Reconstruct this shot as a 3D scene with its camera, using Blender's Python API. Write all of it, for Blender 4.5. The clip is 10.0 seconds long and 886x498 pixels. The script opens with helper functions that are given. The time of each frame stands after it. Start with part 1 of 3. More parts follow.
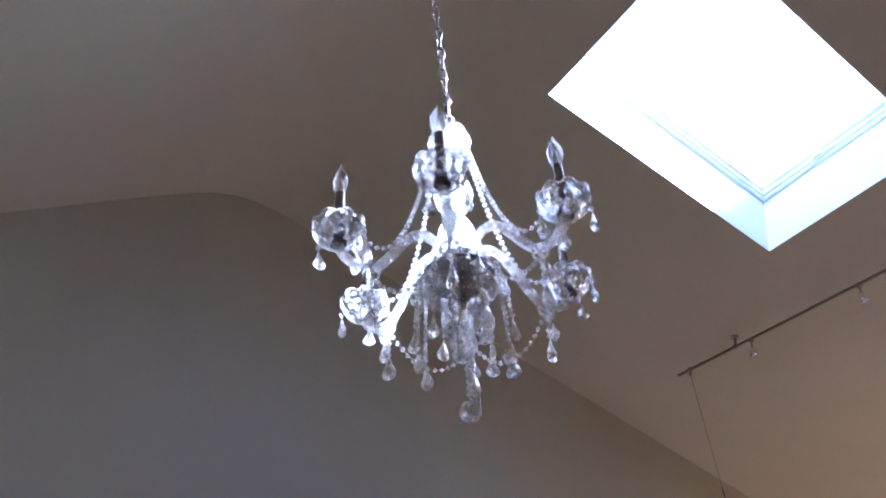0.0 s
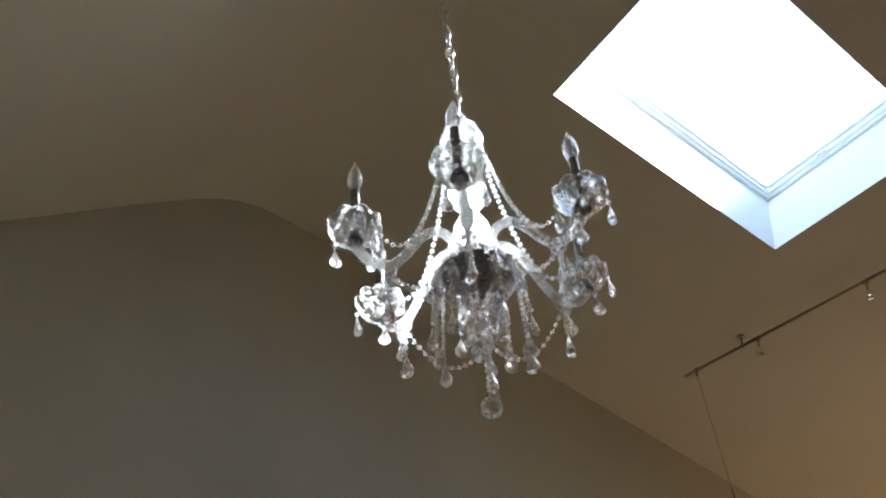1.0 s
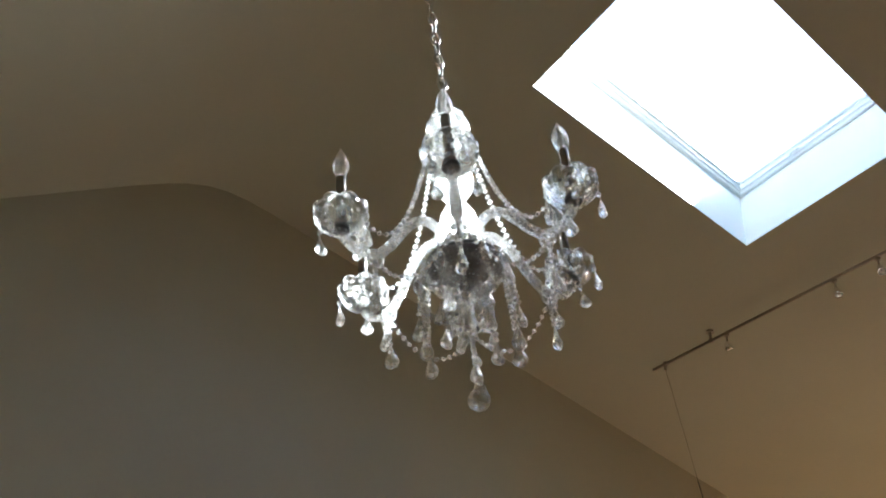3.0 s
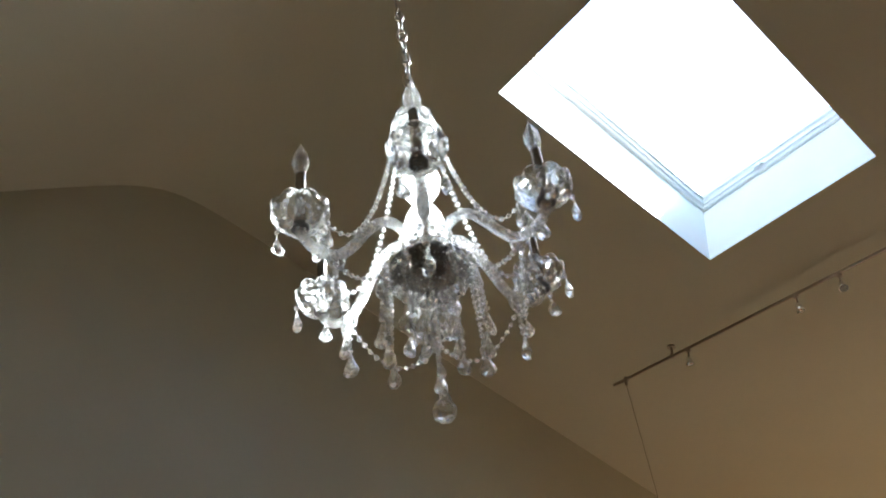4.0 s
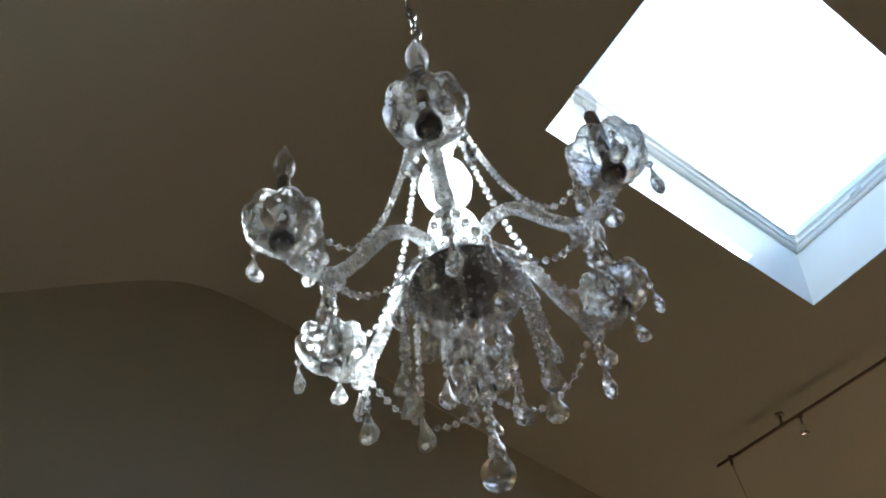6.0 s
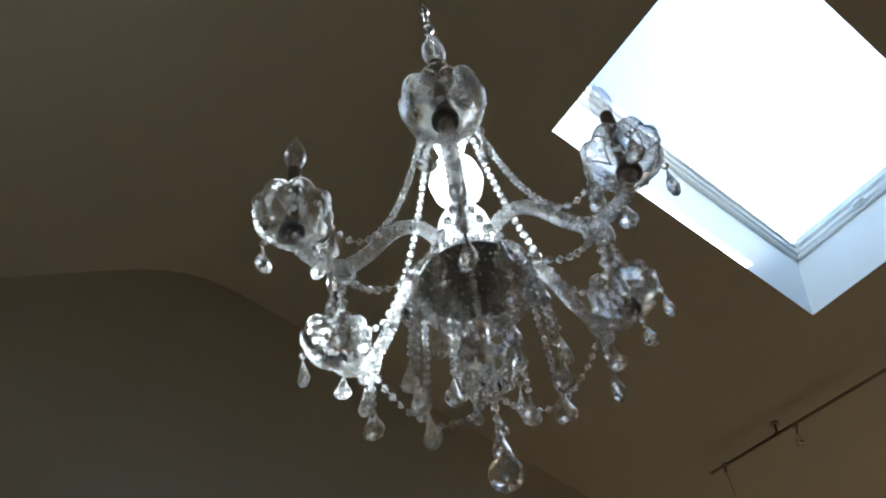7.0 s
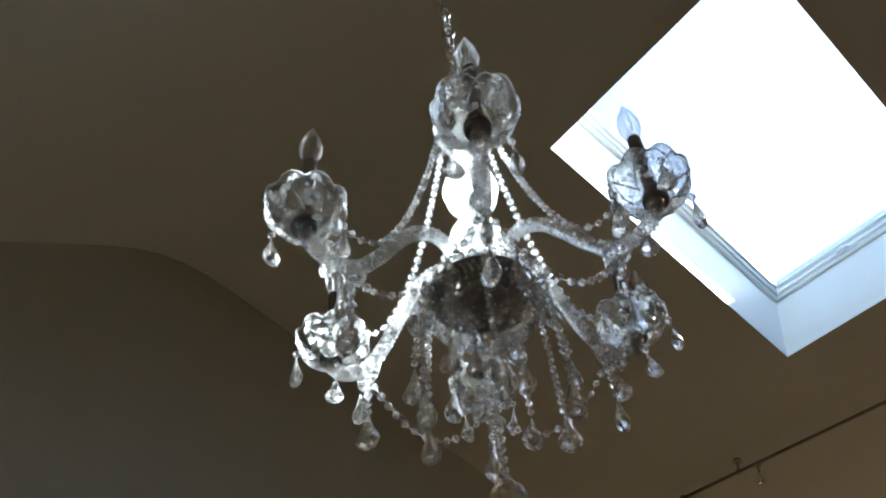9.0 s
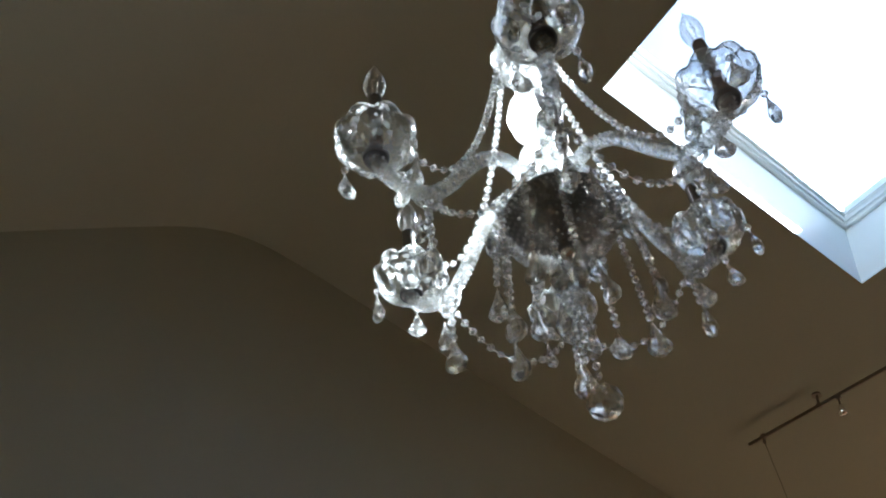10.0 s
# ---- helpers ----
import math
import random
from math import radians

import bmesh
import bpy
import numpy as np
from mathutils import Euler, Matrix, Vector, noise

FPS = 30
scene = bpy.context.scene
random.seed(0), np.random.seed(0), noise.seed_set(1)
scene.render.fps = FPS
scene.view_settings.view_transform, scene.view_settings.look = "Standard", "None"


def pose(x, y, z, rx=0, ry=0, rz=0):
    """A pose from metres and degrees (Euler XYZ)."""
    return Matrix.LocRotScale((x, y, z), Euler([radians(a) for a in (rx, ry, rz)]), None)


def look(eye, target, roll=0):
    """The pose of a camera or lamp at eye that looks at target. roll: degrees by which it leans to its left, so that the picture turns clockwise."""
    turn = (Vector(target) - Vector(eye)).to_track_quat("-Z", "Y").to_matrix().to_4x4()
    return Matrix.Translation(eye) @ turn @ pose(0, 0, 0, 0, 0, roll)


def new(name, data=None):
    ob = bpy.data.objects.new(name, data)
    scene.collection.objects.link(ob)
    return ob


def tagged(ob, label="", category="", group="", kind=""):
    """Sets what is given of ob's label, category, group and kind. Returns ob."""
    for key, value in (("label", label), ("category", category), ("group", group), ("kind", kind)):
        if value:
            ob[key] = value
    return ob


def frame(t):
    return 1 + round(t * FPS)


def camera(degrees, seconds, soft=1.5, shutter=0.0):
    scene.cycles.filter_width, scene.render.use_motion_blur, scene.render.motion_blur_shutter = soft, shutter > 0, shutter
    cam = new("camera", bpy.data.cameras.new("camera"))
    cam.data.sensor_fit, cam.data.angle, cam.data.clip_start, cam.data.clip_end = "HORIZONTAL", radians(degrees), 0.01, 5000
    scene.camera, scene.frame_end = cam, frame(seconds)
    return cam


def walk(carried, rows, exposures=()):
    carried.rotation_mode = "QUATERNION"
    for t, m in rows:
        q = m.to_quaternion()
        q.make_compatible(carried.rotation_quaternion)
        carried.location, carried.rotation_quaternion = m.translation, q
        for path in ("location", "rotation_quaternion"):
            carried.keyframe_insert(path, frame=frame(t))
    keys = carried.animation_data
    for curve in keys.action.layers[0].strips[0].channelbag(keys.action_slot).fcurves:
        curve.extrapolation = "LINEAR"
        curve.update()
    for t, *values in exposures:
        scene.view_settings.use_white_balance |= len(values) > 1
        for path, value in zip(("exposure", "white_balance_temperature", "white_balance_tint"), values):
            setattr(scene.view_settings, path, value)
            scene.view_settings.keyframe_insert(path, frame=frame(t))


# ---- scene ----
# ======== camera and its walk ========
cam = camera(53.0, 10.0, soft=1.8)
# seconds, place in metres, turn in degrees
PATH = [
    (0.0, -0.000, -1.426, 1.524, 129.65, 3.69, 4.16),
    (0.5, -0.022, -1.414, 1.522, 130.11, 4.42, 5.01),
    (1.0, -0.041, -1.407, 1.515, 130.20, 4.45, 4.54),
    (1.5, -0.046, -1.408, 1.527, 129.44, 4.42, 3.65),
    (2.0, -0.048, -1.401, 1.538, 129.01, 5.07, 2.90),
    (2.5, -0.066, -1.392, 1.533, 128.94, 5.17, 2.29),
    (3.8, -0.103, -1.360, 1.548, 130.32, 5.48, 0.92),
    (4.0, -0.100, -1.302, 1.576, 130.11, 6.21, -0.62),
    (4.5, -0.042, -1.090, 1.671, 132.59, 6.57, 1.18),
    (5.0, -0.018, -0.910, 1.736, 136.26, 6.37, 5.50),
    (5.5, -0.032, -0.873, 1.750, 138.05, 7.31, 6.45),
    (7.0, -0.061, -0.863, 1.759, 137.82, 6.18, 4.87),
    (7.5, -0.110, -0.847, 1.773, 138.33, 5.59, 2.92),
    (8.0, -0.127, -0.839, 1.785, 138.44, 5.26, 0.40),
    (8.5, -0.125, -0.839, 1.792, 138.08, 4.57, -0.35),
    (9.0, -0.119, -0.844, 1.794, 137.72, 3.91, -0.67),
    (9.5, -0.128, -0.823, 1.777, 137.43, 4.19, 0.13),
    (10.0, -0.154, -0.801, 1.748, 136.48, 4.70, 5.16),
]
walk(cam, [(t, pose(x, y, z, rx, ry, rz)) for t, x, y, z, rx, ry, rz in PATH],
     exposures=[(0.0, 3.98, 4650, 20), (0.4, 3.78, 5150, 13), (1.0, 3.58, 5600, 2), (2.5, 3.58, 5750, 1),
                (4.0, 3.58, 5750, 1), (4.5, 3.13, 5650, 1), (5.2, 3.13, 5600, 0), (7.0, 2.78, 5500, -1), (10.0, 2.83, 5500, -1)])

# ======== world and sun ========
TO_SUN = Vector((0.724, 0.418, 0.640)).normalized()
world = bpy.data.worlds.new("sky")
scene.world = world
world.use_nodes = True
wn = world.node_tree
sky = wn.nodes.new("ShaderNodeTexSky")
sky.sky_type, sky.sun_disc = "NISHITA", False
sky.sun_elevation = math.asin(TO_SUN.z)
sky.sun_rotation = math.atan2(TO_SUN.x, TO_SUN.y)
wn.links.new(sky.outputs[0], wn.nodes["Background"].inputs[0])
wn.nodes["Background"].inputs[1].default_value = 0.070
sun_data = bpy.data.lights.new("sun", "SUN")
sun_data.energy, sun_data.angle, sun_data.color = 5.0, radians(0.5), (1.0, 0.965, 0.92)
sun = new("sun", sun_data)
sun.matrix_world = look((TO_SUN * 20), (0, 0, 0))


# ======== materials ========
def material(name):
    m = bpy.data.materials.new(name)
    m.use_nodes = True
    return m, m.node_tree, m.node_tree.nodes["Principled BSDF"]


def painted(name, light, dark, rough, grain=140.0, bump=0.06, blotch=1.3):
    """Rolled wall paint: faint large stains, roller stipple as relief."""
    m, nt, p = material(name)
    co = nt.nodes.new("ShaderNodeTexCoord")
    big, small = nt.nodes.new("ShaderNodeTexNoise"), nt.nodes.new("ShaderNodeTexNoise")
    big.inputs["Scale"].default_value, big.inputs["Detail"].default_value = blotch, 5
    small.inputs["Scale"].default_value, small.inputs["Detail"].default_value = grain, 3
    ramp = nt.nodes.new("ShaderNodeValToRGB")
    ramp.color_ramp.elements[0].position, ramp.color_ramp.elements[1].position = 0.3, 0.7
    ramp.color_ramp.elements[0].color, ramp.color_ramp.elements[1].color = (*dark, 1), (*light, 1)
    bp = nt.nodes.new("ShaderNodeBump")
    bp.inputs["Strength"].default_value, bp.inputs["Distance"].default_value = bump, 0.004
    for n in (big, small):
        nt.links.new(co.outputs["Object"], n.inputs["Vector"])
    nt.links.new(big.outputs["Fac"], ramp.inputs["Fac"])
    nt.links.new(ramp.outputs["Color"], p.inputs["Base Color"])
    nt.links.new(small.outputs["Fac"], bp.inputs["Height"])
    nt.links.new(bp.outputs["Normal"], p.inputs["Normal"])
    p.inputs["Roughness"].default_value = rough
    return m


def clear_glass(name, tint=(1, 1, 1), rough=0.03, ior=1.52, clear=1.0, relief=0.0, grain=120.0, thin=0.0, haze=0.0, glint=0.0, glint_rough=0.15, cuts=0.0, rare=5.0):
    """Glass. thin: lets light straight through; glint: gloss put in for what cut back faces throw back; haze: light
    scattered on, in random sparkle cells (cuts per metre) where cuts is given.
    """
    m, nt, p = material(name)
    p.inputs["Base Color"].default_value = (*tint, 1)
    p.inputs["Transmission Weight"].default_value = clear
    p.inputs["Roughness"].default_value, p.inputs["IOR"].default_value = rough, ior
    co = nt.nodes.new("ShaderNodeTexCoord")
    if relief:
        no, bp = nt.nodes.new("ShaderNodeTexVoronoi"), nt.nodes.new("ShaderNodeBump")
        no.inputs["Scale"].default_value = grain
        bp.inputs["Strength"].default_value, bp.inputs["Distance"].default_value = relief, 0.004
        nt.links.new(co.outputs["Object"], no.inputs["Vector"])
        nt.links.new(no.outputs["Distance"], bp.inputs["Height"])
        nt.links.new(bp.outputs["Normal"], p.inputs["Normal"])
    body = p
    for share_of, kind in ((thin, "ShaderNodeBsdfTransparent"), (glint, "ShaderNodeBsdfAnisotropic"), (haze, "ShaderNodeBsdfTranslucent")):
        if not share_of:
            continue
        sh, mx = nt.nodes.new(kind), nt.nodes.new("ShaderNodeMixShader")
        if kind.endswith("Anisotropic"):
            sh.inputs["Roughness"].default_value = glint_rough
            sh.inputs["Color"].default_value = (0.97, 0.98, 1.0, 1)
        mx.inputs[0].default_value = share_of
        if cuts and kind.endswith("Translucent"):
            # sparkle put in as a pattern: a few random cells scatter far more light
            who, add, cell, rgb, steep_, most = (nt.nodes.new("ShaderNode" + k) for k in ("ObjectInfo", "VectorMath", "TexVoronoi", "SeparateColor", "Math", "Math"))
            add.operation, steep_.operation, most.operation = "ADD", "POWER", "MULTIPLY"
            cell.inputs["Scale"].default_value = cuts
            steep_.inputs[1].default_value, most.inputs[1].default_value = rare, share_of
            nt.links.new(co.outputs["Object"], add.inputs[0])
            nt.links.new(who.outputs["Random"], add.inputs[1])
            nt.links.new(add.outputs[0], cell.inputs["Vector"])
            nt.links.new(cell.outputs["Color"], rgb.inputs[0])
            nt.links.new(rgb.outputs[0], steep_.inputs[0])
            nt.links.new(steep_.outputs[0], most.inputs[0])
            nt.links.new(most.outputs[0], mx.inputs[0])
        nt.links.new(body.outputs[0], mx.inputs[1])
        nt.links.new(sh.outputs[0], mx.inputs[2])
        body = mx
    nt.links.new(body.outputs[0], nt.nodes["Material Output"].inputs["Surface"])
    return m


def metal(name, colour, rough, spread=0.12):
    m, nt, p = material(name)
    p.inputs["Metallic"].default_value = 1.0
    p.inputs["Base Color"].default_value = (*colour, 1)
    no, mp = nt.nodes.new("ShaderNodeTexNoise"), nt.nodes.new("ShaderNodeMapRange")
    no.inputs["Scale"].default_value = 60
    mp.inputs["To Min"].default_value, mp.inputs["To Max"].default_value = rough, rough + spread
    nt.links.new(no.outputs["Fac"], mp.inputs["Value"])
    nt.links.new(mp.outputs["Result"], p.inputs["Roughness"])
    return m


TAN = painted("tan_wall_paint", (0.42, 0.395, 0.30), (0.385, 0.36, 0.27), 0.62)
TAN_CEIL = painted("tan_ceiling_paint", (0.43, 0.405, 0.31), (0.395, 0.37, 0.28), 0.7, 90.0, 0.08, 0.9)
WHITE = painted("white_satin_paint", (0.80, 0.80, 0.78), (0.75, 0.75, 0.73), 0.45, 200.0, 0.03, 3.0)
TRIM = painted("white_window_enamel", (0.82, 0.82, 0.81), (0.78, 0.78, 0.77), 0.3, 200.0, 0.02, 4.0)
PANE = clear_glass("window_glass", (0.97, 1.0, 1.0), 0.0, thin=0.93)
BEADS = clear_glass("cut_bead_crystal", (1, 1, 1), 0.005, 1.6, 1.0, thin=0.40, haze=0.90, glint=0.20, glint_rough=0.14, cuts=1.3, rare=3.6)
CRYSTAL = clear_glass("cut_crystal", (1, 1, 1), 0.005, 1.62, 1.0, thin=0.28, haze=0.80, glint=0.14, glint_rough=0.14, cuts=170.0, rare=9.0)
DISH = clear_glass("pressed_glass", (0.98, 1, 1), 0.005, 1.5, 1.0, thin=0.56, haze=0.50, glint=0.10, glint_rough=0.12, cuts=140.0, rare=7.0)
BELL = clear_glass("bright_bell_glass", (0.98, 1, 1), 0.02, 1.5, 1.0, thin=0.50, haze=0.40, glint=0.14, glint_rough=0.18, cuts=95.0, rare=5.0)
RIB = clear_glass("thick_glass_edge", (0.98, 1, 1), 0.01, 1.55, 0.98, thin=0.35, haze=0.5, glint=0.28, glint_rough=0.2, cuts=150.0, rare=3.5)
TWIST = clear_glass("twisted_glass", (0.97, 0.99, 1), 0.005, 1.54, 1.0, thin=0.50, haze=0.50, glint=0.18, glint_rough=0.15, cuts=230.0, rare=5.0)
MILKY = clear_glass("blown_column_glass", (0.95, 0.97, 1), 0.2, 1.5, 0.8, 0.3, 60.0, 0.42, 0.6)
BOWLGLASS = clear_glass("hobnail_cut_bowl_glass", (0.97, 0.97, 0.99), 0.01, 1.5, 1.0, thin=0.76, haze=0.03, glint=0.07)
BULB = clear_glass("bulb_glass", (1, 1, 1), 0.0, 1.47, thin=0.78, glint=0.08, glint_rough=0.1)
CHROME = metal("polished_chrome", (0.86, 0.86, 0.88), 0.10)
SMOKED = metal("smoked_chrome", (0.38, 0.37, 0.38), 0.16)
DARK = metal("dark_bronze_plate", (0.15, 0.14, 0.14), 0.34)
NICKEL = metal("brushed_nickel", (0.34, 0.29, 0.24), 0.33)
FILAMENT = metal("tungsten_wire", (0.35, 0.33, 0.30), 0.4)
m, nt, p = material("black_cord")
p.inputs["Base Color"].default_value, p.inputs["Roughness"].default_value = (0.03, 0.026, 0.022, 1), 0.6
CORD = m


def wood_floor():
    m, nt, p = material("oak_floor_boards")
    co, mp = nt.nodes.new("ShaderNodeTexCoord"), nt.nodes.new("ShaderNodeMapping")
    mp.inputs["Scale"].default_value = (1.2, 14.0, 1.0)
    no, rp = nt.nodes.new("ShaderNodeTexNoise"), nt.nodes.new("ShaderNodeValToRGB")
    no.inputs["Scale"].default_value, no.inputs["Detail"].default_value = 4.0, 8
    rp.color_ramp.elements[0].color, rp.color_ramp.elements[1].color = (0.25, 0.135, 0.062, 1), (0.43, 0.25, 0.12, 1)
    nt.links.new(co.outputs["Object"], mp.inputs["Vector"])
    nt.links.new(mp.outputs["Vector"], no.inputs["Vector"])
    nt.links.new(no.outputs["Fac"], rp.inputs["Fac"])
    nt.links.new(rp.outputs["Color"], p.inputs["Base Color"])
    p.inputs["Roughness"].default_value = 0.4
    return m


OAK = wood_floor()


# ======== mesh helpers ========
def part(name, bm, mat, parent=None, label="", smooth=False):
    me = bpy.data.meshes.new(name)
    bm.to_mesh(me)
    bm.free()
    me.materials.append(mat)
    for f in me.polygons:
        f.use_smooth = smooth
    ob = new(name, me)
    ob.parent = parent
    return tagged(ob, label)


def share(name, ob, parent, m, label=""):
    """Another object on the same mesh."""
    o = new(name, ob.data)
    o.parent, o.matrix_basis = parent, m
    return tagged(o, label)


def box(bm, m, size, bevel=0.0):
    r = bmesh.ops.create_cube(bm, size=1.0, matrix=m @ Matrix.Diagonal((*size, 1)))
    if bevel:
        es = list({e for v in r["verts"] for e in v.link_edges})
        bmesh.ops.bevel(bm, geom=es, offset=bevel, segments=2, affect="EDGES", profile=0.5)
    return bm


def lathe(bm, rings, n=24, lobes=0, wave=0.0, lift=0.0, cap=True):
    """A turned body from (radius, height, scallop share) rings, from first to last."""
    loops = []
    for r, z, k in rings:
        loop = []
        for i in range(n):
            a = 2 * math.pi * i / n
            c = math.cos(lobes * a) if lobes else 0
            rr = r * (1 + wave * k * c)
            loop.append(bm.verts.new((rr * math.cos(a), rr * math.sin(a), z + lift * k * c)))
        loops.append(loop)
    for l0, l1 in zip(loops, loops[1:]):
        for i in range(n):
            bm.faces.new((l0[i], l0[(i + 1) % n], l1[(i + 1) % n], l1[i]))
    if cap:
        bm.faces.new(loops[0][::-1])
        bm.faces.new(loops[-1])
    bmesh.ops.recalc_face_normals(bm, faces=bm.faces)
    return bm


def spline(pts, n):
    """Points along a smooth curve through pts."""
    pts = [Vector(q) for q in pts]
    ext = [2 * pts[0] - pts[1], *pts, 2 * pts[-1] - pts[-2]]
    out = []
    for i in range(len(pts) - 1):
        a, b, c, d = ext[i:i + 4]
        for j in range(n):
            t = j / n
            out.append(0.5 * ((2 * b) + (c - a) * t + (2 * a - 5 * b + 4 * c - d) * t * t + (3 * b - a - 3 * c + d) * t ** 3))
    return out + [pts[-1]]


def tube(bm, pts, radius, n=8, lobes=0, wave=0.0, twist=0.0, up=(0, 0, 1), closed=False):
    """A swept rod; lobes and twist (turns per metre) give rope-like glass."""
    loops, run = [], 0.0
    k = len(pts)
    for i, q in enumerate(pts):
        q0, q1 = (pts[i - 1], pts[(i + 1) % k]) if closed else (pts[max(i - 1, 0)], pts[min(i + 1, k - 1)])
        d = (q1 - q0).normalized()
        side = d.cross(Vector(up))
        side = side.normalized() if side.length > 1e-4 else Vector((1, 0, 0))
        nor = side.cross(d).normalized()
        if i:
            run += (q - pts[i - 1]).length
        loop = []
        for j in range(n):
            a = 2 * math.pi * j / n
            r = radius * (1 + wave * math.cos(lobes * a + 2 * math.pi * twist * run))
            loop.append(bm.verts.new(q + side * (r * math.cos(a)) + nor * (r * math.sin(a))))
        loops.append(loop)
    pairs = list(zip(loops, loops[1:])) + ([(loops[-1], loops[0])] if closed else [])
    for l0, l1 in pairs:
        for j in range(n):
            bm.faces.new((l0[j], l0[(j + 1) % n], l1[(j + 1) % n], l1[j]))
    if not closed:
        bm.faces.new(loops[0][::-1])
        bm.faces.new(loops[-1])
    bmesh.ops.recalc_face_normals(bm, faces=bm.faces)
    return bm


# ======== the room ========
FLOOR = 0.0
UP = 2.85                                        # height of the bulbs' tips
SLOPE = (-0.164, 0.038)                          # the broad ceiling falls away from the ridge
CEIL0 = 1.278 + UP
RIDGE = Vector((-0.95, 1.40, 0))                  # where the ridge meets the gable wall
RIDGE_WAY = Vector((0.62, -0.785, 0))
G = Vector((0.662, 0.7495, 0)).normalized()      # along the gable wall
M = Vector((G.y, -G.x, 0))                       # from the gable wall into the room


def broad(x, y):
    return CEIL0 + SLOPE[0] * x + SLOPE[1] * y


def plane_through(a, b, c):
    n = (b - a).cross(c - a)
    return lambda x, y: a.z - (n.x * (x - a.x) + n.y * (y - a.y)) / n.z


r0 = Vector((RIDGE.x, RIDGE.y, broad(RIDGE.x, RIDGE.y)))
r1 = r0 + RIDGE_WAY
r1.z = broad(r1.x, r1.y)
steep = plane_through(r0, r1, Vector((-1.487, 0.79, 0.863 + UP)))


def ceil(x, y, k=12.0):
    """The vaulted ceiling, its ridge softly rounded."""
    a, b = broad(x, y), steep(x, y)
    lo = min(a, b)
    return lo - math.log(math.exp(-k * (a - lo)) + math.exp(-k * (b - lo))) / k


S0, S1, D0, D1 = -2.9, 6.0, 0.0, 6.4             # the room along and away from the gable wall


def plan(s, d):
    return RIDGE + G * s + M * d


def structure(ob, label, category):
    return tagged(ob, label, category, kind="structure")


# floor
bm = bmesh.new()
lo = [bm.verts.new(plan(s, d) + Vector((0, 0, z))) for z in (FLOOR - 0.1, FLOOR)
      for s, d in ((S0 - .15, D0 - .15), (S1 + .15, D0 - .15), (S1 + .15, D1 + .15), (S0 - .15, D1 + .15))]
for f in ((0, 1, 2, 3), (4, 5, 6, 7), (0, 1, 5, 4), (1, 2, 6, 5), (2, 3, 7, 6), (3, 0, 4, 7)):
    bm.faces.new([lo[i] for i in f])
bmesh.ops.recalc_face_normals(bm, faces=bm.faces)
structure(part("floor", bm, OAK), "warm oak board floor of the vaulted room", "floor")


def wall(name, s0, d0, s1, d1, out, opening=None):
    """A wall between two plan points, as high as the ceiling over it. opening: from, to along it, sill, head."""
    a, b = plan(s0, d0), plan(s1, d1)
    length = (b - a).length
    way, th = (b - a) / length, Vector(out) * 0.12
    cuts = sorted({i * length / 60 for i in range(61)} | set(opening[:2] if opening else ()))
    bm = bmesh.new()
    for t0, t1 in zip(cuts, cuts[1:]):
        if t1 - t0 < 1e-4:
            continue
        mid = (t0 + t1) / 2
        q0, q1 = a + way * t0, a + way * t1
        h0, h1 = ceil(q0.x, q0.y) + 0.05, ceil(q1.x, q1.y) + 0.05
        spans = [(FLOOR, FLOOR, h0, h1)]
        if opening and opening[0] < mid < opening[1]:
            spans = [(FLOOR, FLOOR, opening[2], opening[2]), (opening[3], opening[3], h0, h1)]
        for za, zb, zc, zd in spans:
            v = [bm.verts.new(q + Vector((0, 0, z)) + o) for o in (Vector(), th) for q, z in ((q0, za), (q1, zb), (q1, zd), (q0, zc))]
            faces = [(0, 1, 2, 3), (7, 6, 5, 4), (0, 4, 5, 1), (3, 2, 6, 7)]
            edges = (0.0, length) if len(spans) == 2 or not opening else (0.0, length, *opening[:2])
            faces += [(4, 0, 3, 7)] if any(abs(t0 - c) < 1e-4 for c in edges) else []
            faces += [(1, 5, 6, 2)] if any(abs(t1 - c) < 1e-4 for c in edges) else []
            for f in faces:
                bm.faces.new([v[i] for i in f])
    bmesh.ops.remove_doubles(bm, verts=bm.verts, dist=1e-5)
    bmesh.ops.recalc_face_normals(bm, faces=bm.faces)
    return structure(part(name, bm, TAN), "tan painted plaster wall under the vaulted ceiling", "wall")


wall("wall_north", S0, D0, S1, D0, -M)
wall("wall_east", S1, D0, S1, D1, G, (0.4, 5.4, 0.15, 1.12))
wall("wall_west", S0, D0, S0, D1, -G)
wall("wall_south", S0, D1, S1, D1, M)

# ceiling, cut by the skylight's well
P2 = Vector((1.40, 1.768, 0))
A = Vector((-0.997, -0.938, 0))                  # long side of the well, in plan
B = Vector((0.457, -0.698, 0))                   # short side


def steps(lo, hi, n):
    return [lo + (hi - lo) * i / n for i in range(n)]


